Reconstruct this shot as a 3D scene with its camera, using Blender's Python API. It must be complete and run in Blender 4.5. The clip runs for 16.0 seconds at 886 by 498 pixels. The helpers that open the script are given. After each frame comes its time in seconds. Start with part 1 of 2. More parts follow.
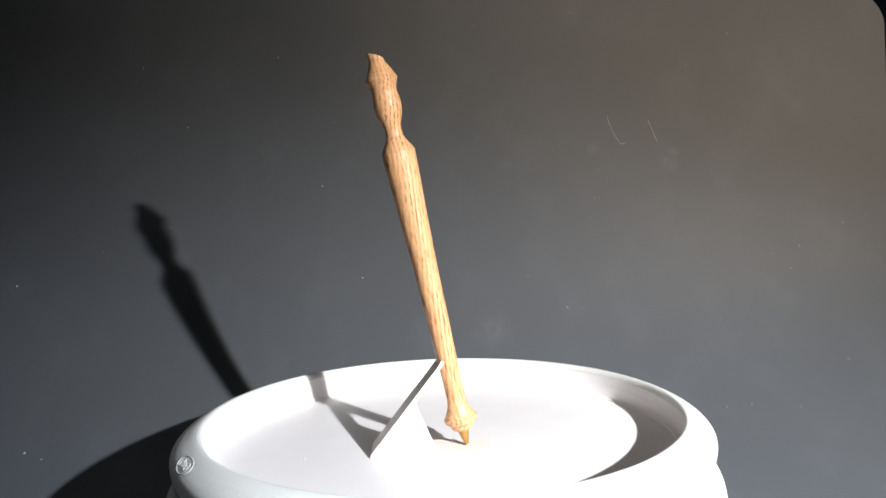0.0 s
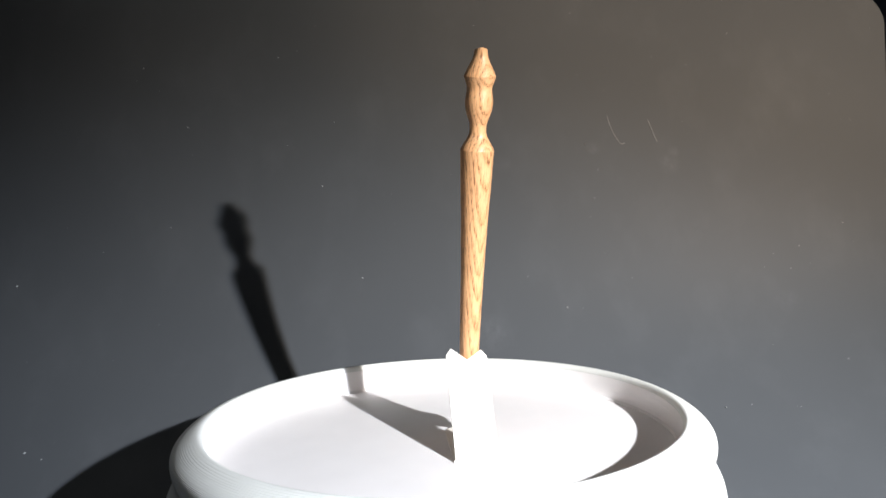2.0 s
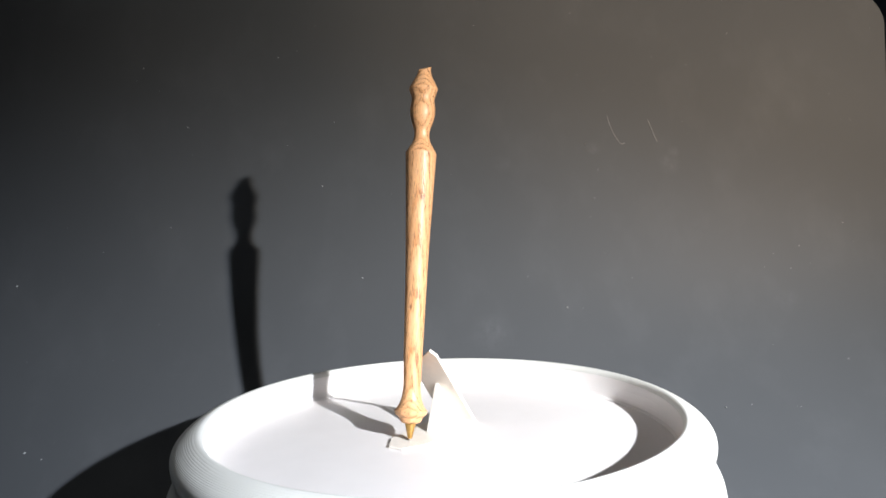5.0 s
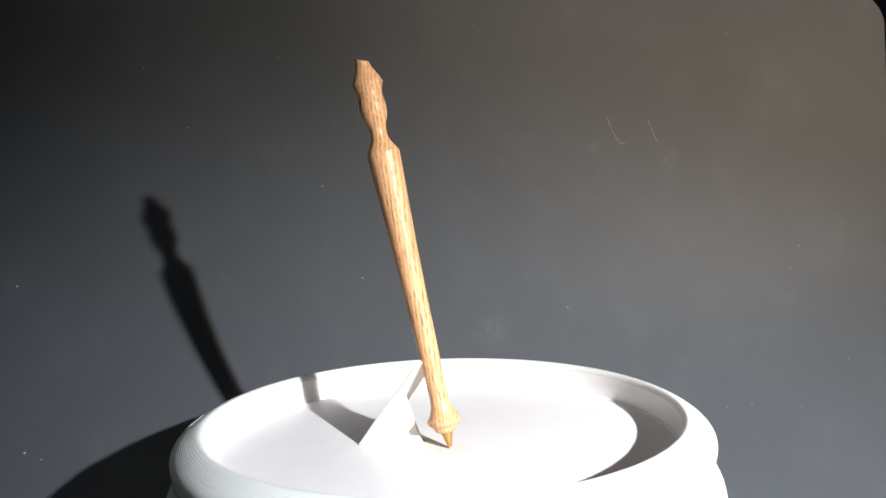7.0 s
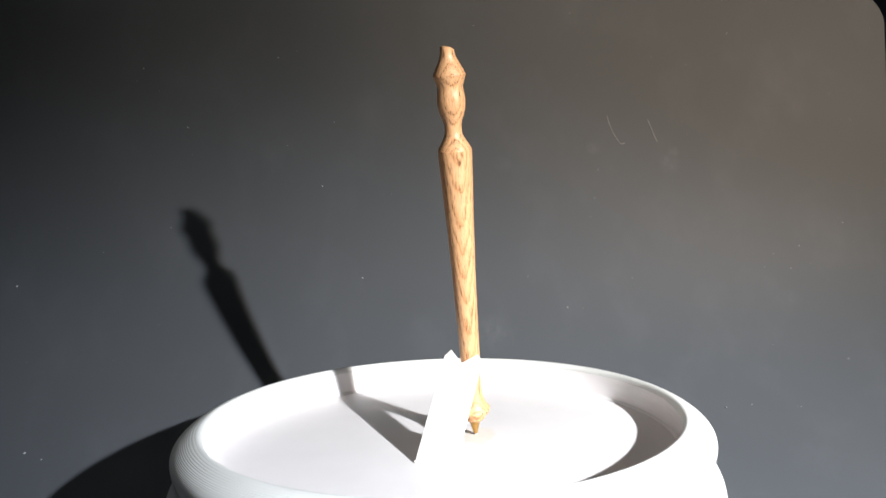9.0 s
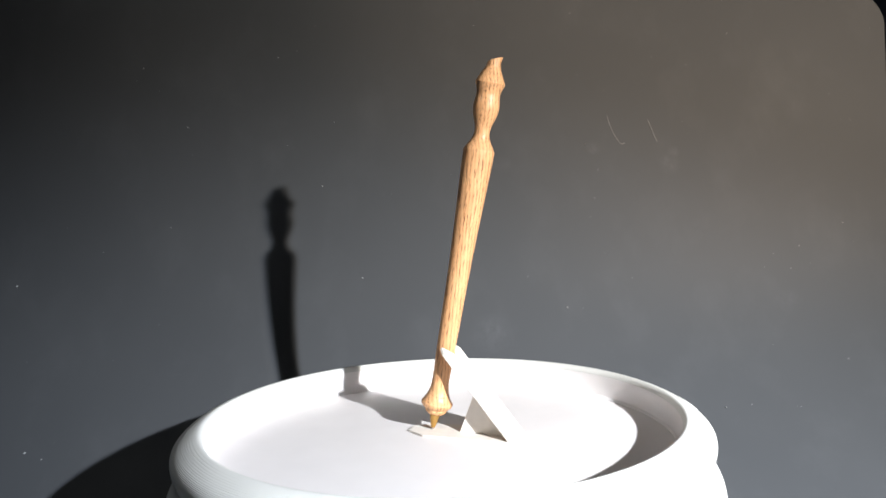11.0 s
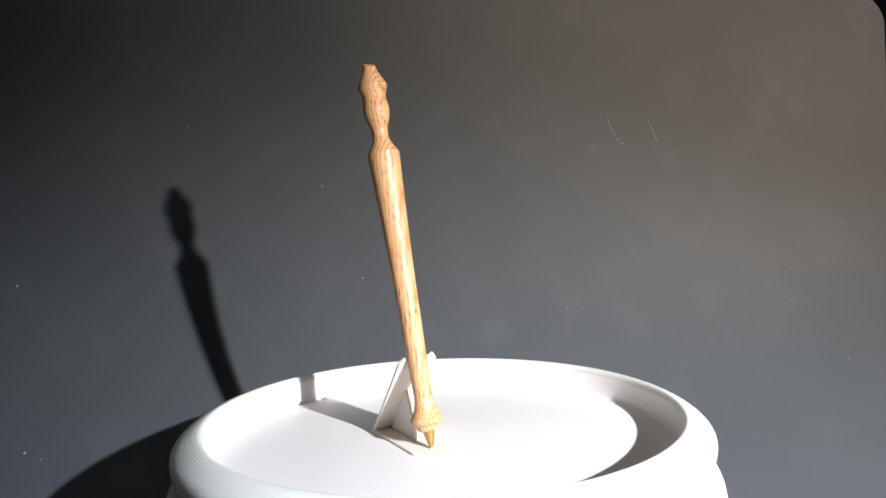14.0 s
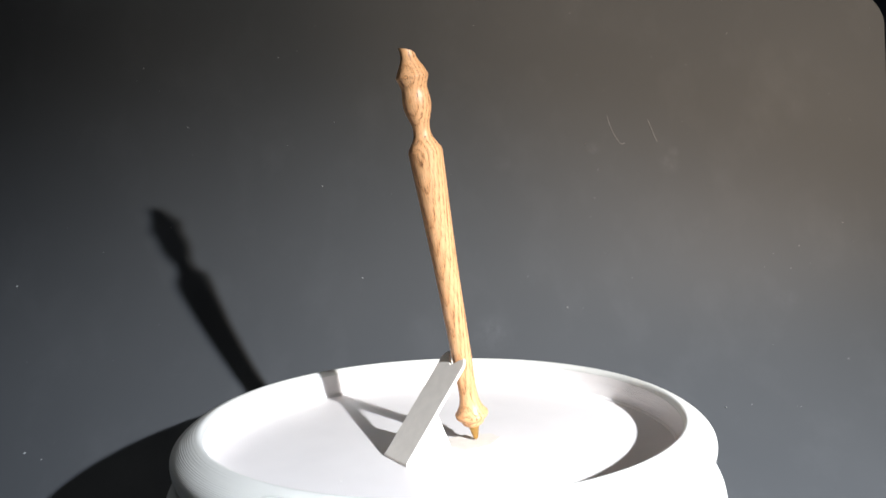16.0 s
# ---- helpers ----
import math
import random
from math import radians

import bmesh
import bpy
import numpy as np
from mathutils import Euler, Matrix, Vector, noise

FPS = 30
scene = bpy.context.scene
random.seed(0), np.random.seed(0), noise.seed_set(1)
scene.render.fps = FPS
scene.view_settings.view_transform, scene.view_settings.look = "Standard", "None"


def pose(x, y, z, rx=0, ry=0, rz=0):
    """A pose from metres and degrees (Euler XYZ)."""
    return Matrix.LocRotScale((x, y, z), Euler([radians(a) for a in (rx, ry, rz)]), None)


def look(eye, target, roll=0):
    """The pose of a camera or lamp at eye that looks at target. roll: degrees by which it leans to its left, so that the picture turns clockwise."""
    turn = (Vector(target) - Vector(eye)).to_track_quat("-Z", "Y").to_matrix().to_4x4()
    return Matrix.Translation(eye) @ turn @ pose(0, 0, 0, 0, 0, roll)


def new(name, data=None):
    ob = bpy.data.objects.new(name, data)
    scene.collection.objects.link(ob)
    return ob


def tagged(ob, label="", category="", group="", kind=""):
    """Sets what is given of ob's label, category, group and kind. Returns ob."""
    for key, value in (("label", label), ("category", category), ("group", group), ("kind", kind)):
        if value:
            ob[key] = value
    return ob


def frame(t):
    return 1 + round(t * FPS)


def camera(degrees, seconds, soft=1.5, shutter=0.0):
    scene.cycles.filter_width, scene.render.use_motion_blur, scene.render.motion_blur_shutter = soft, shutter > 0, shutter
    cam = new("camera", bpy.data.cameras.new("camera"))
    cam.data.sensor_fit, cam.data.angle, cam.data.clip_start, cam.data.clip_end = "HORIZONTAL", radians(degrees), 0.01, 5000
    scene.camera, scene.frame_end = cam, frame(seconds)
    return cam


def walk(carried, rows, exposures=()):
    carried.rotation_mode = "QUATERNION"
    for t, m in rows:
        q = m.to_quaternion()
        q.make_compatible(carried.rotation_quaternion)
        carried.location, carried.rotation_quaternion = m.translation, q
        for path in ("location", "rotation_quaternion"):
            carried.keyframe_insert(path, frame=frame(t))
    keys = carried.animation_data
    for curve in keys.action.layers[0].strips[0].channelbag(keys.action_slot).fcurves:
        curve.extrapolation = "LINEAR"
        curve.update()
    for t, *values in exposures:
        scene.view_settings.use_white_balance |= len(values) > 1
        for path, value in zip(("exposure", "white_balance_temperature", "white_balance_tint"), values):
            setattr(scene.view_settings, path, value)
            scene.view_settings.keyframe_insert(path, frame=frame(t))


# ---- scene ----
# ---- camera: a phone on a stand, 31 cm from the turntable's axis; it does not move ----
SECONDS = 16.0
cam = camera(54.73, SECONDS, soft=1.6)
EYE = Vector((0.0, -0.30643, 0.09690))
STILL = look(EYE, EYE + Vector((0.00708, 0.99625, -0.08624)), -1.95)
walk(cam, [(0.0, STILL), (SECONDS, STILL)])

# ---- light: one small bright lamp, and an added faint fill from above ----
world = bpy.data.worlds.new("world")
scene.world = world
world.use_nodes = True
world.node_tree.nodes["Background"].inputs[0].default_value = (0.55, 0.62, 0.7, 1)
world.node_tree.nodes["Background"].inputs[1].default_value = 0.05

LAMP_AT = (0.355, -0.505, 0.272)


def spot(name, watts, colour, cone, blend, towards, aside=0.0):
    data = bpy.data.lights.new(name, "SPOT")
    data.energy, data.color, data.shadow_soft_size = watts, colour, 0.0060
    data.spot_size, data.spot_blend = radians(cone), blend
    ob = new(name, data)
    ob.matrix_world = look((LAMP_AT[0] + 0.82 * aside, LAMP_AT[1] + 0.57 * aside, LAMP_AT[2]), towards)
    return ob


# a diode lamp: a cool bright core and the warm spill of its reflector
spot("lamp_core", 58.5, (0.887, 0.955, 1.058), 82, 1.0, (0.183, -0.281, -0.024))
spot("lamp_spill", 18.5, (1.0, 0.90, 0.77), 54, 1.0, (0.165, 0.09, 0.108), 0.006)
spot("lamp_fringe", 15.5, (1.0, 0.70, 0.46), 42, 1.0, (0.200, 0.22, 0.238), 0.006)

# unseen area lamp, added to lift the shadows in the tray
fill_data = bpy.data.lights.new("fill_area", "AREA")
fill_data.shape, fill_data.size, fill_data.size_y = "RECTANGLE", 0.9, 0.8
fill_data.energy = 2.6
fill_data.color = (0.95, 0.98, 1.0)
fill_lamp = new("fill_area", fill_data)
fill_lamp.matrix_world = look((-0.15, 0.05, 1.69), (-0.15, 0.05, 0.0))

scene.view_settings.exposure = 0.0


# ---- materials ----
def node_material(name):
    m = bpy.data.materials.new(name)
    m.use_nodes = True
    nt = m.node_tree
    return m, nt, nt.nodes["Principled BSDF"]


def add(nt, kind, **inputs):
    n = nt.nodes.new(kind)
    for k, val in inputs.items():
        n.inputs[k.replace("_", " ")].default_value = val
    return n


def coords(nt, scale=(1, 1, 1), turn=(0, 0, 0)):
    tc = nt.nodes.new("ShaderNodeTexCoord")
    mp = add(nt, "ShaderNodeMapping", Scale=scale, Rotation=turn)
    nt.links.new(tc.outputs["Object"], mp.inputs[0])
    return mp.outputs[0]


def ramp(nt, source, stops):
    r = nt.nodes.new("ShaderNodeValToRGB")
    e = r.color_ramp.elements
    while len(e) < len(stops):
        e.new(0.5)
    for el, (pos, col) in zip(e, stops):
        el.position, el.color = pos, (*col, 1) if len(col) == 3 else col
    nt.links.new(source, r.inputs[0])
    return r.outputs[0]


def mix(nt, a, b, factor, mode="MIX"):
    n = nt.nodes.new("ShaderNodeMix")
    n.data_type, n.blend_type = "RGBA", mode
    for sock, val in ((n.inputs[0], factor), (n.inputs[6], a), (n.inputs[7], b)):
        if isinstance(val, (int, float, tuple)):
            sock.default_value = val
        else:
            nt.links.new(val, sock)
    return n.outputs[2]


def bump(nt, bsdf, height, strength, distance):
    b = add(nt, "ShaderNodeBump", Strength=strength, Distance=distance)
    nt.links.new(height, b.inputs["Height"])
    nt.links.new(b.outputs[0], bsdf.inputs["Normal"])
    return b


def math_node(nt, op, a, b=0.0):
    n = nt.nodes.new("ShaderNodeMath")
    n.operation = op
    for sock, val in zip(n.inputs, (a, b)):
        if isinstance(val, (int, float)):
            sock.default_value = val
        else:
            nt.links.new(val, sock)
    return n.outputs[0]


def oak_material():
    """Oiled flat-sawn oak: growth layers that face local -149 degrees and climb along z, dark open pores along z."""
    m, nt, p = node_material("oiled_oak")
    sep = nt.nodes.new("ShaderNodeSeparateXYZ")
    nt.links.new(coords(nt, (1, 1, 1), (0, 0, radians(148.7))), sep.inputs[0])
    # slow drift of the layers, and the ragged edge of each one
    drift = add(nt, "ShaderNodeTexNoise", Scale=1.0, Detail=1.5)
    nt.links.new(coords(nt, (120, 120, 26)), drift.inputs["Vector"])
    ragged = add(nt, "ShaderNodeTexNoise", Scale=1.0, Detail=3.0)
    nt.links.new(coords(nt, (900, 900, 170)), ragged.inputs["Vector"])
    bow = math_node(nt, "MULTIPLY", math_node(nt, "MULTIPLY", sep.outputs[1], sep.outputs[1]), 14.0)
    depth = math_node(nt, "ADD", math_node(nt, "SUBTRACT", sep.outputs[0], bow), math_node(nt, "MULTIPLY", sep.outputs[2], 0.096))
    layer = math_node(nt, "ADD", math_node(nt, "MULTIPLY", depth, 770.0), math_node(nt, "MULTIPLY", drift.outputs[0], 1.7))
    layer = math_node(nt, "ADD", layer, math_node(nt, "MULTIPLY", ragged.outputs[0], 0.65))
    saw = math_node(nt, "FRACT", math_node(nt, "ADD", layer, 40.0))
    base = ramp(nt, saw, [(0.0, (0.59, 0.28, 0.115)), (0.10, (0.68, 0.355, 0.165)), (0.30, (0.765, 0.425, 0.205)), (0.62, (0.82, 0.475, 0.245)), (0.93, (0.79, 0.445, 0.220)), (1.0, (0.67, 0.345, 0.150))])
    # short dark pores, crowded where a layer begins
    pores = add(nt, "ShaderNodeTexNoise", Scale=1.0, Detail=1.5, Roughness=0.5)
    nt.links.new(coords(nt, (3100, 3100, 250)), pores.inputs["Vector"])
    pore_mask = ramp(nt, pores.outputs[0], [(0.55, (0, 0, 0)), (0.61, (1, 1, 1))])
    early = ramp(nt, saw, [(0.08, (1, 1, 1)), (0.36, (0.42, 0.42, 0.42)), (0.75, (0.18, 0.18, 0.18)), (0.97, (0.5, 0.5, 0.5))])
    strength = mix(nt, pore_mask, early, 1.0, "MULTIPLY")
    with_pores = mix(nt, base, (0.17, 0.062, 0.022, 1), strength)
    fibre = add(nt, "ShaderNodeTexNoise", Scale=1.0, Detail=3.0)
    nt.links.new(coords(nt, (5200, 5200, 240)), fibre.inputs["Vector"])
    fine = ramp(nt, fibre.outputs[0], [(0.3, (0.86, 0.83, 0.80)), (0.7, (1.08, 1.08, 1.07))])
    blotch = add(nt, "ShaderNodeTexNoise", Scale=1.0, Detail=2.0)
    nt.links.new(coords(nt, (160, 160, 60)), blotch.inputs["Vector"])
    tone = ramp(nt, blotch.outputs[0], [(0.3, (0.93, 0.88, 0.84)), (0.7, (1.06, 1.05, 1.03))])
    nt.links.new(mix(nt, mix(nt, with_pores, fine, 1.0, "MULTIPLY"), tone, 1.0, "MULTIPLY"), p.inputs["Base Color"])
    nt.links.new(ramp(nt, fibre.outputs[0], [(0.3, (0.46, 0.46, 0.46)), (0.7, (0.36, 0.36, 0.36))]), p.inputs["Roughness"])
    p.inputs["Specular IOR Level"].default_value = 0.5
    bump(nt, p, math_node(nt, "ADD", math_node(nt, "MULTIPLY", strength, -1.0), math_node(nt, "MULTIPLY", fibre.outputs[0], 0.25)), 0.7, 0.00016)
    return m


def print_material(name, lines, pale=(0.80, 0.758, 0.737)):
    """White printed plastic. lines: 'layers' stacked along z, or 'raster' for a flat printed floor."""
    m, nt, p = node_material(name)
    n = add(nt, "ShaderNodeTexNoise", Scale=60.0, Detail=4.0)
    nt.links.new(coords(nt), n.inputs["Vector"])
    nt.links.new(ramp(nt, n.outputs[0], [(0.35, tuple(c * 0.972 for c in pale)), (0.65, pale)]), p.inputs["Base Color"])
    p.inputs["Roughness"].default_value = 0.45
    p.inputs["Specular IOR Level"].default_value = 0.35
    sep = nt.nodes.new("ShaderNodeSeparateXYZ")
    if lines == "raster":
        nt.links.new(coords(nt, (1, 1, 1), (0, 0, radians(18))), sep.inputs[0])
        wave = math_node(nt, "SINE", math_node(nt, "MULTIPLY", sep.outputs[0], 2 * math.pi / 0.00105))
        bump(nt, p, wave, 1.0, 0.0000045)
    else:
        # the thin plastic lets some light through
        p.inputs["Subsurface Weight"].default_value = 0.35
        p.inputs["Subsurface Radius"].default_value = (1.0, 1.0, 0.97)
        p.inputs["Subsurface Scale"].default_value = 0.005
        waver = add(nt, "ShaderNodeTexNoise", Scale=1.0, Detail=3.0)
        nt.links.new(coords(nt, (35, 35, 1300)), waver.inputs["Vector"])
        nt.links.new(coords(nt), sep.inputs[0])
        turns = math_node(nt, "MULTIPLY", sep.outputs[2], 1 / 0.0004)
        step = math_node(nt, "ABSOLUTE", math_node(nt, "SINE", math_node(nt, "MULTIPLY", math_node(nt, "ADD", turns, math_node(nt, "MULTIPLY", waver.outputs[0], 0.8)), math.pi)))
        fade = add(nt, "ShaderNodeTexNoise", Scale=1.0, Detail=2.0)
        nt.links.new(coords(nt, (28, 28, 420)), fade.inputs["Vector"])
        keep = ramp(nt, fade.outputs[0], [(0.38, (0.04, 0.04, 0.04)), (0.62, (1, 1, 1))])
        relief = mix(nt, step, keep, 1.0, "MULTIPLY")
        bump(nt, p, math_node(nt, "ADD", relief, math_node(nt, "MULTIPLY", waver.outputs[0], 1.2)), 0.6, 0.00013)
    return m


def vinyl_material():
    """Charcoal satin sheet with faint mottling and hazy rubbed smudges."""
    m, nt, p = node_material("charcoal_vinyl")
    big = add(nt, "ShaderNodeTexNoise", Scale=9.0, Detail=3.0)
    nt.links.new(coords(nt), big.inputs["Vector"])
    smear = add(nt, "ShaderNodeTexNoise", Scale=34.0, Detail=5.0, Roughness=0.62)
    nt.links.new(coords(nt, (1.0, 1.0, 0.55), (0, 0.4, 0)), smear.inputs["Vector"])
    col = ramp(nt, big.outputs[0], [(0.3, (0.0675, 0.0722, 0.078)), (0.7, (0.0745, 0.0792, 0.085))])
    haze = ramp(nt, smear.outputs[0], [(0.50, (0, 0, 0)), (0.80, (0.12, 0.12, 0.12))])
    # rubbed spots: where, how wide, how pale
    streaks = add(nt, "ShaderNodeTexNoise", Scale=210.0, Detail=5.0, Roughness=0.7)
    nt.links.new(coords(nt, (1.0, 1.0, 0.6), (0, 0.5, 0)), streaks.inputs["Vector"])
    torn = ramp(nt, streaks.outputs[0], [(0.34, (0, 0, 0)), (0.76, (1, 1, 1))])
    for x, y, z, wide, pale in ((0.0277, 0.146, 0.0116, 0.012, 0.34), (0.0908, 0.182, 0.1093, 0.0045, 0.45), (0.1331, 0.178, 0.0989, 0.007, 0.30), (0.0389, 0.180, 0.1021, 0.006, 0.25),
                               (0.136, 0.180, 0.106, 0.004, 0.5), (0.19, 0.152, 0.023, 0.008, 0.18), (-0.09, 0.183, 0.112, 0.010, 0.10), (0.21, 0.19, 0.13, 0.012, 0.10)):
        tc = nt.nodes.new("ShaderNodeTexCoord")
        far = nt.nodes.new("ShaderNodeVectorMath")
        far.operation = "DISTANCE"
        far.inputs[1].default_value = (x, y, z)
        nt.links.new(tc.outputs["Object"], far.inputs[0])
        disc = ramp(nt, math_node(nt, "DIVIDE", far.outputs["Value"], wide), [(0.15, (pale, pale, pale)), (1.0, (0, 0, 0))])
        haze = mix(nt, haze, mix(nt, disc, torn, 1.0, "MULTIPLY"), 1.0, "ADD")
    nt.links.new(mix(nt, col, (0.16, 0.165, 0.175, 1), haze), p.inputs["Base Color"])
    nt.links.new(ramp(nt, big.outputs[0], [(0.3, (0.52, 0.52, 0.52)), (0.7, (0.58, 0.58, 0.58))]), p.inputs["Roughness"])
    p.inputs["Specular IOR Level"].default_value = 0.15
    p.inputs["Specular Tint"].default_value = (1.0, 0.90, 0.80, 1)
    return m


def plain_material(name, color, rough=0.6, metal=0.0, vary=0.08, scale=40.0):
    m, nt, p = node_material(name)
    n = add(nt, "ShaderNodeTexNoise", Scale=scale, Detail=4.0)
    nt.links.new(coords(nt), n.inputs["Vector"])
    lo, hi = [tuple(c * k for c in color) for k in (1 - vary, 1 + vary)]
    nt.links.new(ramp(nt, n.outputs[0], [(0.35, lo), (0.65, hi)]), p.inputs["Base Color"])
    p.inputs["Roughness"].default_value, p.inputs["Metallic"].default_value = rough, metal
    return m


OAK = oak_material()
# one white plastic: rim colour dimmed, wall colour carries the floor's bounced light
LAYERED_DIM = print_material("white_print_layered_dim", "layers", (0.735, 0.725, 0.68))
WALL_BOUNCE = print_material("white_print_bounce", "layers", (0.93, 0.885, 0.86))
FLOORED = print_material("white_print_raster", "raster")
STAND_WHITE = plain_material("white_stand_plastic", (0.79, 0.735, 0.66), 0.5, 0.0, 0.03, 300.0)
VINYL = vinyl_material()
BRASS = plain_material("dull_brass", (0.50, 0.29, 0.085), 0.38, 0.75, 0.12, 900.0)
STEEL = plain_material("point_steel", (0.75, 0.72, 0.68), 0.25, 1.0, 0.05)
DUST = plain_material("pale_dust", (0.30, 0.30, 0.30), 0.9, 0.0, 0.3, 400.0)
SCUFF = plain_material("pale_scuff", (0.19, 0.192, 0.195), 0.7, 0.0, 0.25, 900.0)
WALL = plain_material("grey_wall_paint", (0.32, 0.31, 0.30), 0.85, 0.0, 0.06, 3.0)
# the darkness behind the sheet is put into this wall's colour
WALL_UNLIT = plain_material("unlit_wall_dark", (0.05, 0.06, 0.085), 0.8, 0.0, 0.06, 3.0)
TABLE = plain_material("brown_table_wood", (0.16, 0.10, 0.06), 0.5, 0.0, 0.2, 8.0)


# ---- mesh helpers ----
def finish(name, bm, material, smooth=True, sharp=0.6):
    bmesh.ops.recalc_face_normals(bm, faces=bm.faces)
    for fc in bm.faces:
        fc.smooth = smooth
    for e in bm.edges:
        if len(e.link_faces) == 2 and e.calc_face_angle(0) > sharp:
            e.smooth = False
    me = bpy.data.meshes.new(name)
    bm.to_mesh(me)
    bm.free()
    me.materials.append(material)
    return me


def part(name, bm, material, parent, label="", smooth=True, sharp=0.6):
    ob = new(name, finish(name, bm, material, smooth, sharp))
    ob.parent = parent
    return tagged(ob, label)


def lathe(rows, around, wobble=None):
    """A turned solid from (radius, height) rows; a row of radius 0 closes an end."""
    bm = bmesh.new()
    rings = []
    for r, z in rows:
        if r == 0:
            rings.append([bm.verts.new((0, 0, z))])
            continue
        ring = []
        for k in range(around):
            a = 2 * math.pi * k / around
            x, y, h = r * math.cos(a), r * math.sin(a), z
            if wobble:
                x, y, h = wobble(x, y, h, a)
            ring.append(bm.verts.new((x, y, h)))
        rings.append(ring)
    for lo, hi in zip(rings, rings[1:]):
        for k in range(around):
            j = (k + 1) % around
            if len(lo) == 1 and len(hi) == 1:
                continue
            if len(lo) == 1:
                bm.faces.new((lo[0], hi[j], hi[k]))
            elif len(hi) == 1:
                bm.faces.new((lo[k], lo[j], hi[0]))
            else:
                bm.faces.new((lo[k], lo[j], hi[j], hi[k]))
    return bm


def refine(rows, times=2):
    """Corner cutting of an open profile; its ends stay."""
    for _ in range(times):
        out = [rows[0]]
        for a, b in zip(rows, rows[1:]):
            out.append(tuple(0.75 * p + 0.25 * q for p, q in zip(a, b)))
            out.append(tuple(0.25 * p + 0.75 * q for p, q in zip(a, b)))
        out.append(rows[-1])
        rows = out
    return rows


def prism(outline, thick, bevel=0.0):
    """A plate: the outline in local x and y, thickness along z from 0 up, with softened edges."""
    bm = bmesh.new()
    face = bm.faces.new([bm.verts.new((x, y, 0)) for x, y in outline])
    moved = bmesh.ops.extrude_face_region(bm, geom=[face])["geom"]
    bmesh.ops.translate(bm, verts=[g for g in moved if isinstance(g, bmesh.types.BMVert)], vec=(0, 0, thick))
    if bevel:
        bmesh.ops.bevel(bm, geom=bm.edges[:], offset=bevel, segments=2, affect="EDGES", profile=0.5)
    return bm


def slab(x0, x1, y0, y1, z0, z1, bevel=0.0):
    bm = prism([(x0, y0), (x1, y0), (x1, y1), (x0, y1)], z1 - z0, bevel)
    bmesh.ops.translate(bm, verts=bm.verts[:], vec=(0, 0, z0))
    return bm


def tube(points, radius, sides=8, closed=False):
    """A rounded cord along points."""
    bm = bmesh.new()
    rings, n = [], len(points)
    for i, p in enumerate(points):
        a, b = (points[i - 1], points[(i + 1) % n]) if closed else (points[max(i - 1, 0)], points[min(i + 1, n - 1)])
        t = (Vector(b) - Vector(a)).normalized()
        s = t.cross(Vector((0, 0, 1)) if abs(t.z) < 0.9 else Vector((1, 0, 0))).normalized()
        u = s.cross(t)
        w = radius if closed else radius * (0.35 if i in (0, n - 1) else 1)
        rings.append([bm.verts.new(Vector(p) + w * (math.cos(2 * math.pi * k / sides) * s + math.sin(2 * math.pi * k / sides) * u)) for k in range(sides)])
    pairs = list(zip(rings, rings[1:])) + ([(rings[-1], rings[0])] if closed else [])
    for lo, hi in pairs:
        for k in range(sides):
            bm.faces.new((lo[k], lo[(k + 1) % sides], hi[(k + 1) % sides], hi[k]))
    if not closed:
        bm.faces.new(rings[0][::-1]), bm.faces.new(rings[-1])
    return bm


# ---- the setting: a room, a table and the curved backdrop sheet ----
TABLE_Z = -0.075


def build_room():
    x0, x1, y0, y1, z0, z1, w = -1.6, 1.6, -1.6, 1.4, -0.80, 1.7, 0.1
    tagged(new("floor", finish("floor", slab(x0 - w, x1 + w, y0 - w, y1 + w, z0 - w, z0), WALL)), "plain grey floor of the room under the table", "floor", kind="structure")
    # the ceiling has an opening, added so the fill lamp can shine through
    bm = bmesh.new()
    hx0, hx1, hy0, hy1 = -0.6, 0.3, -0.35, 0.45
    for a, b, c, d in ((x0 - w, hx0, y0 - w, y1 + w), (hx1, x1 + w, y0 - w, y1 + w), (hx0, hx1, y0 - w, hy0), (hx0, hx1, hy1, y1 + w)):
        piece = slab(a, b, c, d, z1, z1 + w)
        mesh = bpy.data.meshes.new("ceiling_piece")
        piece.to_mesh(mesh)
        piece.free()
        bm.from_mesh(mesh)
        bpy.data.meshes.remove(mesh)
    tagged(new("ceiling", finish("ceiling", bm, WALL)), "plain grey painted ceiling with an opening added for the fill lamp", "ceiling", kind="structure")
    tagged(new("wall_north", finish("wall_north", slab(x0 - w, x1 + w, y1, y1 + w, z0, z1), WALL_UNLIT)), "room wall behind the backdrop, coloured navy-dark as unlit", "wall", kind="structure")
    tagged(new("wall_east", finish("wall_east", slab(x1, x1 + w, y0, y1, z0, z1), WALL)), "plain dim grey painted wall of the room", "wall", kind="structure")
    tagged(new("wall_west", finish("wall_west", slab(x0 - w, x0, y0, y1, z0, z1), WALL)), "plain dim grey painted wall of the room", "wall", kind="structure")
    tagged(new("wall_south", finish("wall_south", slab(x0 - w, x1 + w, y0 - w, y0, z0, z1), WALL)), "plain dim grey painted wall of the room", "wall", kind="structure")


def build_table():
    table = tagged(new("table"), "plain brown wooden table under the backdrop sheet", "table")
    table.location = (0, 0, TABLE_Z - 0.0012)
    part("tabletop", slab(-0.7, 0.75, -0.62, 0.5, -0.03, 0.0, 0.003), TABLE, table)
    for x in (-0.65, 0.66):
        for y in (-0.57, 0.41):
            part("leg", slab(x, x + 0.05, y, y + 0.05, -0.7238, -0.03, 0.003), TABLE, table)


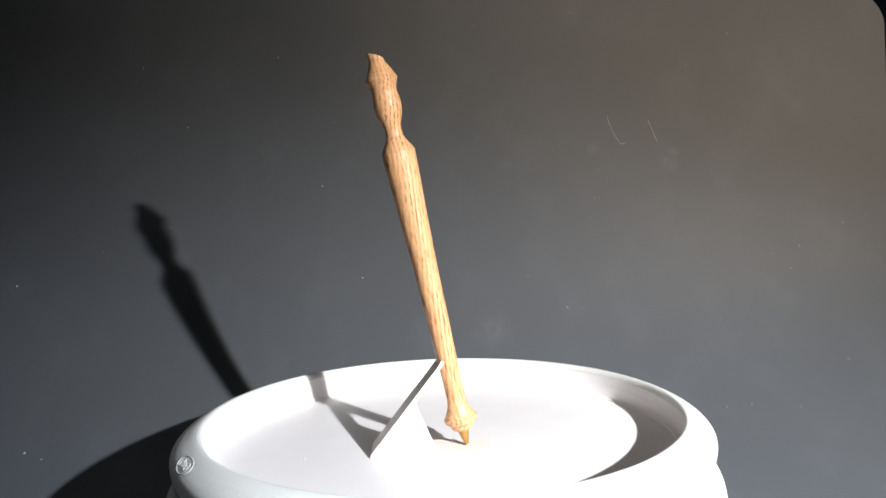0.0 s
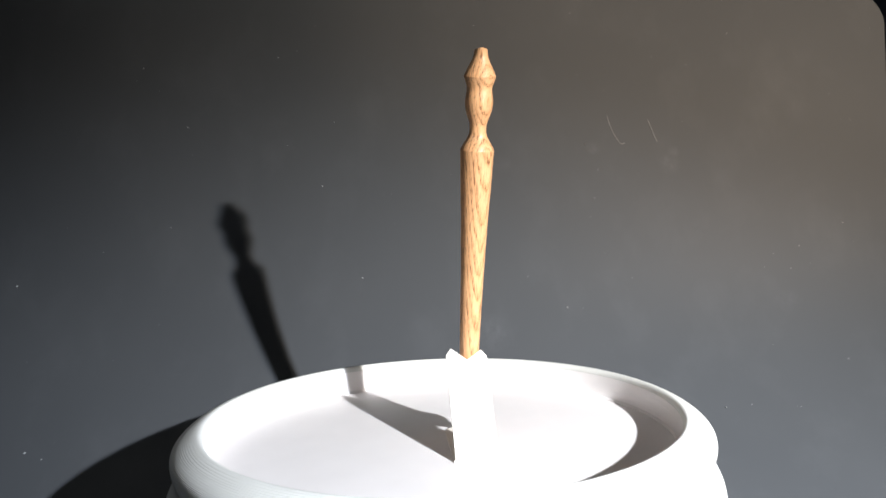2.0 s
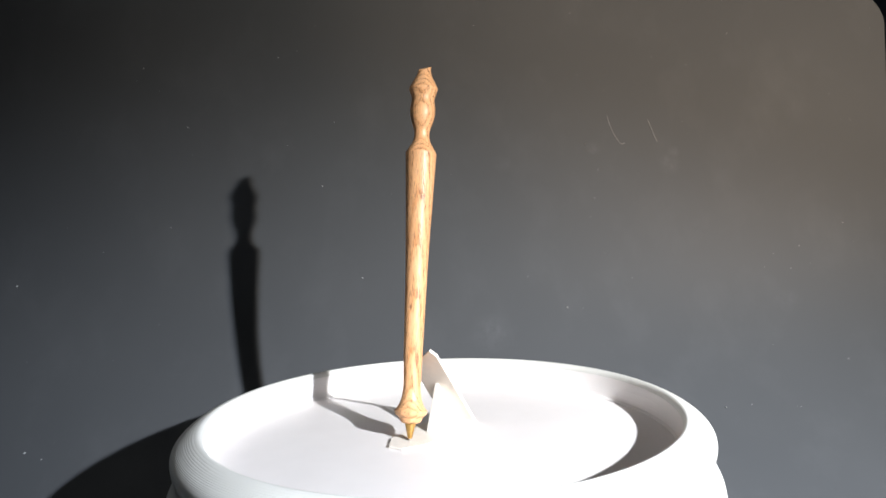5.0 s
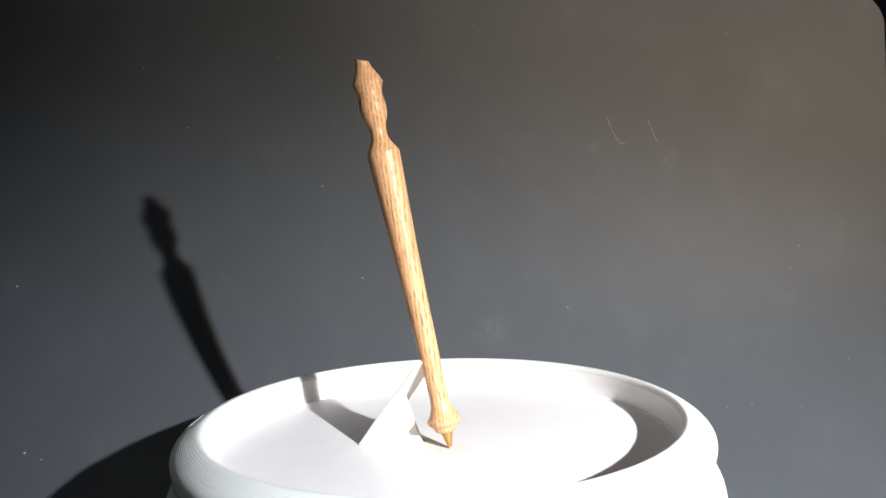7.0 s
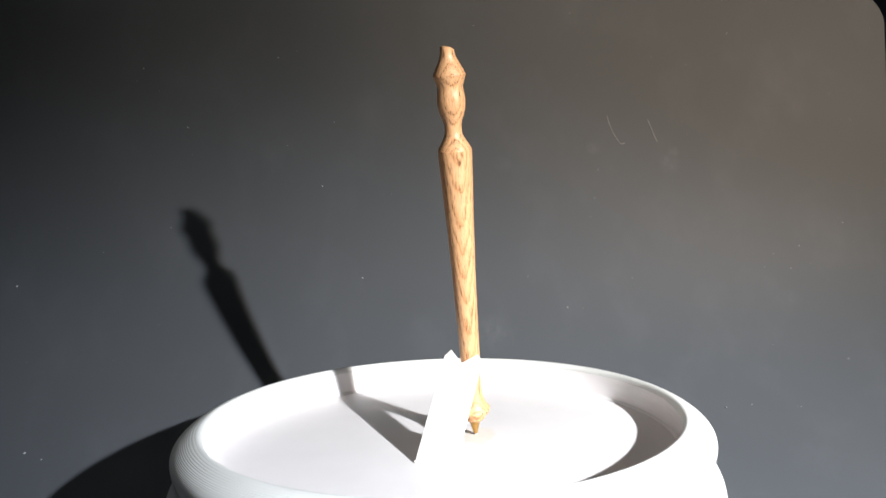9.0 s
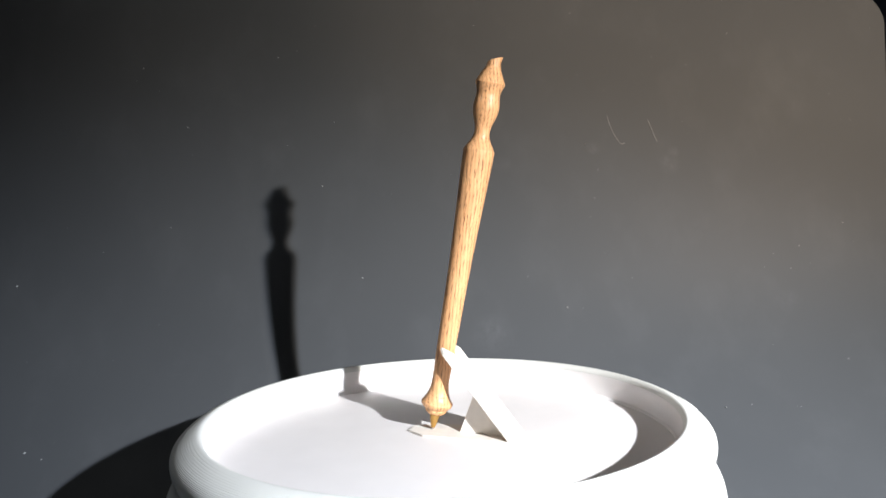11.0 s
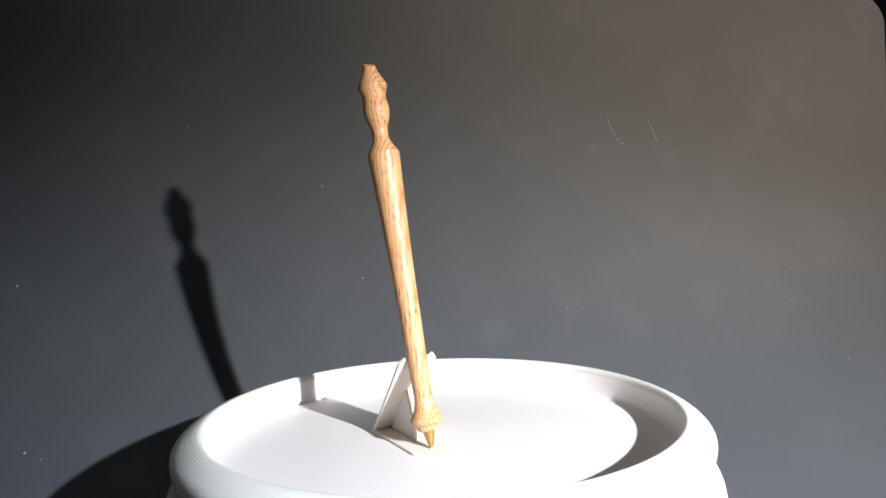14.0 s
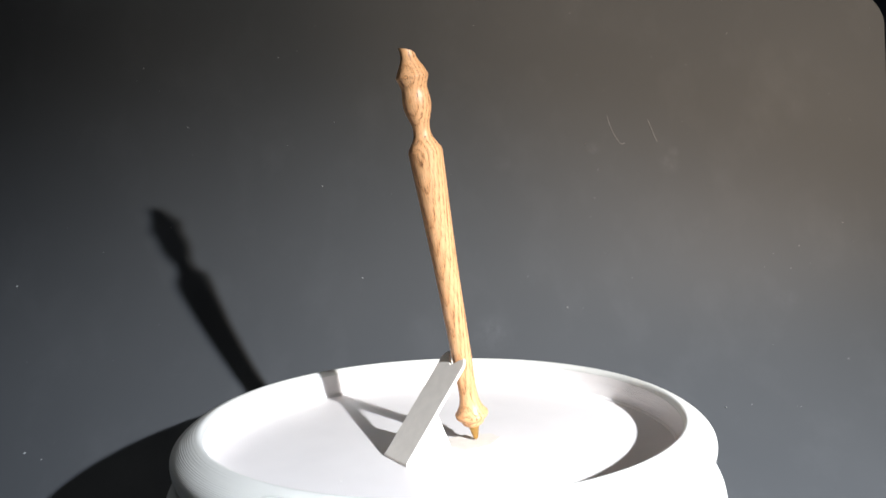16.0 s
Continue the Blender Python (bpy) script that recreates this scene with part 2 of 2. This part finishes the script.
SHEET = refine([(-0.60, TABLE_Z), (-0.10, TABLE_Z), (0.02, TABLE_Z), (0.062, -0.066), (0.098, -0.042), (0.119, -0.024), (0.135, -0.006), (0.147, 0.013),
                (0.156, 0.032), (0.1635, 0.054), (0.1735, 0.085), (0.181, 0.106), (0.2069, 0.178), (0.2094, 0.185), (0.2119, 0.192), (0.2145, 0.199), (0.217, 0.206), (0.2205, 0.216), (0.224, 0.226)], 3)
CORNER = 0.024


def sheet_at(x, z):
    """The place on the backdrop's front at x and height z (above its bend), and its normal."""
    for (ya, za), (yb, zb) in zip(SHEET, SHEET[1:]):
        if za < z <= zb:
            k = (z - za) / (zb - za)
            return Vector((x, ya + k * (yb - ya), z)), Vector((0, -(zb - za), yb - ya)).normalized()


def sheet_right(z):
    """The sheet's right edge at height z; its upper corner is rounded."""
    edge = 0.2612 + 0.146 * max(z - 0.124, -0.009)
    up = z - 0.178
    return edge if up <= 0 else 0.2691 - CORNER + CORNER * math.sqrt(max(0.0, 1 - min(1.0, up / CORNER) ** 2))


def build_backdrop():
    bm = bmesh.new()
    thick, cols = 0.0009, 24
    grids = []
    for off in (0, thick):
        grid = []
        for i, (y, z) in enumerate(SHEET):
            (ya, za), (yb, zb) = SHEET[max(i - 1, 0)], SHEET[min(i + 1, len(SHEET) - 1)]
            nrm = Vector((0, zb - za, -(yb - ya))).normalized() * off
            right = sheet_right(z)
            row = []
            for k in range(cols + 1):
                x = -0.62 + (right + 0.62) * k / cols
                row.append(bm.verts.new((x, y + nrm.y, z + nrm.z)))
            grid.append(row)
        grids.append(grid)
    n = len(SHEET)
    for g in grids:
        for i in range(n - 1):
            for k in range(cols):
                bm.faces.new((g[i][k], g[i][k + 1], g[i + 1][k + 1], g[i + 1][k]))
    f, b = grids
    for i in range(n - 1):
        bm.faces.new((f[i][0], f[i + 1][0], b[i + 1][0], b[i][0]))
        bm.faces.new((f[i][cols], b[i][cols], b[i + 1][cols], f[i + 1][cols]))
    for k in range(cols):
        bm.faces.new((f[0][k], b[0][k], b[0][k + 1], f[0][k + 1]))
        bm.faces.new((f[-1][k], f[-1][k + 1], b[-1][k + 1], b[-1][k]))
    sheet = new("backdrop", finish("backdrop", bm, VINYL))
    tagged(sheet, "charcoal grey satin sheet swept up into a curved backdrop, scuffed and dusty", "backdrop", kind="structure")
    # fine scratches in the sheet
    for ends in (((0.1002, 0.1279), (0.1014, 0.1180), (0.1064, 0.1113)), ((0.1064, 0.1113), (0.1075, 0.1108), (0.1090, 0.1116)), ((0.1233, 0.1248), (0.1250, 0.1180), (0.1274, 0.1113))):
        (xa, za), (xb, zb), (xc, zc) = ends
        pts = []
        for i in range(9):
            t = i / 8
            x = (1 - t) ** 2 * xa + 2 * t * (1 - t) * xb + t * t * xc
            z = (1 - t) ** 2 * za + 2 * t * (1 - t) * zb + t * t * zc
            pts.append(sheet_at(x, z)[0])
        part("scratch", tube(pts, 0.00022, 6), SCUFF, sheet, "pale curved scratch")


def build_dust():
    places = [(-0.2298, 0.0441), (-0.2072, -0.0331), (-0.1977, -0.0357), (-0.1673, 0.1645), (-0.1472, 0.0729), (-0.14, 0.1289), (-0.0889, 0.1687),
              (-0.0674, 0.187), (-0.063, 0.0928), (0.0492, 0.04), (0.0695, 0.0232), (0.0836, 0.1899), (0.2257, 0.063), (0.2137, -0.0065),
              (0.1435, -0.0252), (0.1814, -0.026), (0.1852, 0.0475), (0.1999, 0.0513), (0.0262, 0.1841), (-0.0412, 0.0422), (-0.0562, 0.129),
              (0.1749, 0.1741), (0.0862, 0.1117), (0.0924, 0.097), (0.157, -0.0245)]
    rng = random.Random(5)
    bm = bmesh.new()
    sizes = {0: 0.0007, 1: 0.00055, 10: 0.0006}
    todo = [(x, z, sizes.get(i, rng.uniform(0.00027, 0.00042))) for i, (x, z) in enumerate(places)]
    todo += [(rng.uniform(-0.26, 0.26), rng.uniform(-0.03, 0.21), rng.uniform(0.0001, 0.0002)) for _ in range(60)]
    for x, z, size in todo:
        spot = sheet_at(x, z)
        if not spot:
            continue
        at, nrm = spot
        made = bmesh.ops.create_icosphere(bm, subdivisions=1, radius=size)["verts"]
        turn = Euler([rng.uniform(0, 6.28) for _ in range(3)]).to_matrix()
        for vert in made:
            q = turn @ Vector((vert.co.x * rng.uniform(0.9, 1.6), vert.co.y, vert.co.z * 0.7))
            vert.co = at + nrm * size * 0.3 + q
    tagged(new("dust_specks", finish("dust_specks", bm, DUST)), "pale dust specks stuck on the charcoal backdrop", "dust", kind="stuff")


# ---- the turntable ----
def build_turntable():
    table = tagged(new("turntable"), "round white printed turntable with a raised rolled rim", "turntable")
    mm = 0.001
    disc = [(0, 0), (20, 0), (50, 0), (70, 0), (80, 0), (83.4, 0)]
    bm = lathe([(r * mm, z * mm) for r, z in disc] + [(83.4 * mm, -2 * mm), (0, -2 * mm)], 160)
    part("tray_floor", bm, FLOORED, table, "flat white floor with fine print lines")
    wall = refine([(84.2, -2), (83.3, -1.6), (83.3, 0.05), (83.6, 0.7), (84.25, 1.0), (84.4, 3.0), (84.5, 8.8), (84.6, 9.45)], 1) + [(85.2, 9.5), (86.0, 9.4), (86.0, -2)]
    part("tray_wall", lathe([(r * mm, z * mm) for r, z in wall], 220), WALL_BOUNCE, table, "upright white wall round the tray floor", sharp=0.8)
    rim = [(86.2, 8.0), (84.72, 9.52)] + refine([(84.62, 9.6), (85.0, 10.9), (86.1, 11.8), (88.4, 11.1), (91.6, 9.4), (94.5, 7.1), (95.9, 4.6), (95.6, 1.4), (94.3, -1.9), (93.3, -3.0)], 2) + [(90, -3.4)]
    part("rim", lathe([(r * mm, z * mm) for r, z in rim], 220), LAYERED_DIM, table, "rolled white rim with visible print layers", sharp=0.8)
    body = [(90, -2.8)] + refine([(93.2, -2.8), (94.5, -4.2), (96.8, -7.6), (98.6, -12.0), (99.4, -19.0), (98.4, -30.0), (95.0, -42.0), (91.5, -52.0), (90.5, -60.0), (92.0, -70.0)], 2) + [(92.0, TABLE_Z / mm + 0.2), (0, TABLE_Z / mm + 0.2)]
    part("pedestal", lathe([(r * mm, z * mm) for r, z in body], 200), LAYERED_DIM, table, "bulging white pedestal below the rim", sharp=0.8)
    # an embossed maker's mark on the rim's outer slope
    a0 = radians(-152.3)
    outer = [(q, h) for q, h in rim if q > 86.5 and h > 3.0]

    def on_rim(u, v):
        """A point on the rim's outer slope: u along the rim, v down the slope, in mm from the mark's middle."""
        q = 92.3 + 0.80 * v
        height = 0.0
        for (qa, ha), (qb, hb) in zip(outer, outer[1:]):
            if qa <= q <= qb:
                height = ha + (hb - ha) * (q - qa) / (qb - qa)
                break
        a = a0 + u / q
        return Vector((q * math.cos(a), q * math.sin(a), height - 0.02)) * mm

    oval = [on_rim(6.6 * math.cos(t), 2.9 * math.sin(t)) for t in [2 * math.pi * i / 40 for i in range(40)]]
    mark = part("maker_mark", tube(oval, 0.00026, 8, True), LAYERED_DIM, table, "small embossed oval mark")
    for du in (-2.9, 2.9):
        ring = [on_rim(du + 1.0 * math.cos(t), 1.35 * math.sin(t)) for t in [2 * math.pi * i / 18 for i in range(18)]]
        part("mark_ring", tube(ring, 0.00025, 6, True), LAYERED_DIM, mark, "embossed ring inside the oval mark")
    for du in (-0.7, 0.7):
        part("mark_bar", tube([on_rim(du, 0.3 * i - 1.2) for i in range(9)], 0.00025, 6), LAYERED_DIM, mark, "embossed bar inside the oval mark")
    # small blobs of plastic left on the floor
    for x, y, size in ((-48.6, -15.0, 0.24), (-28.7, -44.1, 0.16)):
        blob = bmesh.new()
        bmesh.ops.create_icosphere(blob, subdivisions=2, radius=size * mm, matrix=Matrix.Translation((x * mm, y * mm, 0.1 * size * mm)))
        part("plastic_blob", blob, FLOORED, table, "tiny raised blob of plastic")
    return table


# ---- the pen stand ----
STAND_POSE = pose(-0.0255, -0.0095, 0.0001, 0, 0, 0.5)


def build_stand():
    stand = tagged(new("pen_stand"), "small white folded easel stand with a notched back plate", "pen stand")
    stand.matrix_world = STAND_POSE
    mm = 0.001
    half = 7.4
    foot = [(0, -half - 0.5), (34.6, -half - 0.5), (42.5, -3.0), (42.5, 3.0), (34.6, half + 0.5), (0, half + 0.5)]
    part("base_plate", prism([(x * mm, y * mm) for x, y in foot], 0.0008, 0.00012), STAND_WHITE, stand, smooth=False)
    # back plate, leaning over the base; its notched top holds the pen
    up = 42.8
    back = [(0.5, -half), (up - 3.6, -half), (up - 1.1, -half + 2.0), (up - 4.9, -0.2), (up, half - 2.0), (up - 2.6, half), (0.5, half)]
    bm = prism([(x * mm, y * mm) for x, y in back], 0.0012, 0.00015)
    bm.transform(Matrix.Translation((0.0006, 0, -0.00035)) @ Matrix.Rotation(radians(-51.2), 4, "Y"))
    part("back_plate", bm, STAND_WHITE, stand, "leaning plate with a notched top", smooth=False)
    # upright brace between the two
    web = [(1.0, 0.5), (22.6, 0.5), (15.6, 17.9), (14.9, 18.0)]
    bm = prism([(x * mm, z * mm) for x, z in web], 0.0012, 0.00012)
    bm.transform(Matrix.Translation((0, 0.0006, 0)) @ Matrix.Rotation(radians(90), 4, "X"))
    part("brace", bm, STAND_WHITE, stand, "triangular upright brace", smooth=False)
    return stand


# ---- the wooden pen ----
NIB_AT = Vector((0.0083, -0.0092, 0.0009))
LEAN = Vector((-0.1905, -0.04684, 0.9806))


def pen_pose():
    z = LEAN.normalized()
    x = (Vector((1, 0, 0)) - z * z.x).normalized()
    y = z.cross(x)
    m = Matrix((x, y, z)).transposed().to_4x4()
    m.translation = NIB_AT
    return m


PEN_POSE = pen_pose()


def carved(x, y, h, a):
    """The slight unevenness of hand turning."""
    k = 1 + 0.012 * noise.noise((x * 400, y * 400, h * 90)) + 0.010 * noise.noise((x * 1200, y * 1200, h * 420))
    return x * k, y * k, h


def carved_top(x, y, h, a):
    """The same, with the slanted cut of the pen's end; its high side is towards -x."""
    x, y, h = carved(x, y, h, a)
    k = max(0.0, min(1.0, (h - 0.1335) / 0.0060))
    side = -math.cos(a)
    h += k * k * 0.0013 * side
    x -= k ** 4 * 0.0011 * max(side, 0.0)
    return x, y, h


def build_pen():
    pen = tagged(new("pen"), "hand-turned oak ballpoint pen standing nib-down against its stand", "pen")
    pen.matrix_world = PEN_POSE
    mm = 0.001

    def turned(rows, times=2):
        return [(1.03 * r * mm, 0.9955 * z * mm) for z, r in refine(rows, times)]

    shaft = turned([(19.0, 3.16), (25.3, 3.26), (41.7, 3.60), (62.6, 3.97), (70.8, 4.24), (81.5, 4.60), (92.1, 5.05), (102.0, 5.46), (105.8, 5.58), (106.9, 5.60)], 2)
    part("barrel", lathe([(0, 18.91 * mm)] + shaft + [(0, 106.42 * mm)], 72, carved), OAK, pen)
    top = turned([(106.9, 5.50), (107.5, 5.28), (108.6, 4.70), (109.8, 3.95), (111.5, 3.05), (113.5, 2.70), (116.0, 2.88), (118.8, 3.95), (121.5, 4.58), (124.0, 4.62), (126.3, 4.22),
                  (127.9, 4.10), (129.7, 4.62), (131.0, 5.08), (131.5, 5.24), (131.7, 5.26), (131.9, 5.22), (132.7, 4.86), (134.6, 4.0), (136.6, 2.95), (138.4, 2.35), (140.0, 2.15)], 2)
    part("finial", lathe([(0, 106.42 * mm)] + top + [(1.2 * mm, 139.0 * mm), (0, 138.9 * mm)], 72, carved_top), OAK, pen, "turned finial with two beads and a slanted end")
    low = turned([(6.4, 3.0), (6.9, 3.7), (8.0, 4.15), (8.25, 4.1), (8.4, 4.3), (9.3, 5.35), (9.8, 5.62), (10.5, 5.80), (10.7, 5.82), (10.9, 5.78), (11.4, 5.4), (12.1, 4.85), (13.5, 4.2), (15.3, 3.58), (17.2, 3.28), (19.0, 3.16)], 2)
    part("collar", lathe([(0, 6.37 * mm)] + low + [(0, 18.91 * mm)], 72, carved), OAK, pen, "flared oak collar above the nib")
    nib = [(0, 6.4), (2.0, 6.4), (1.95, 5.6), (1.55, 4.0), (1.0, 1.6), (0.72, 0.75), (0.45, 0.7), (0, 0.7)]
    nib_cone = part("nib", lathe([(r * mm, z * mm) for r, z in nib], 40), BRASS, pen, "dull brass nib cone")
    point = [(0, 0.8), (0.45, 0.8), (0.42, 0.25), (0.25, 0.02), (0, 0.0)]
    part("refill_point", lathe([(r * mm, z * mm) for r, z in point], 20), STEEL, nib_cone, "steel writing point")
    return pen


build_room()
build_table()
build_backdrop()
build_dust()
turntable = build_turntable()
pen_stand = build_stand()
pen = build_pen()


def motions():
    """The turntable turns evenly, once in 7.66 s, and carries the stand and the pen."""
    steps = 80
    for thing, rest in ((turntable, Matrix.Identity(4)), (pen_stand, STAND_POSE), (pen, PEN_POSE)):
        rows = []
        for i in range(steps + 1):
            t = SECONDS * i / steps
            rows.append((t, pose(0, 0, 0, 0, 0, 46.974 * t) @ rest))
        walk(thing, rows)


motions()
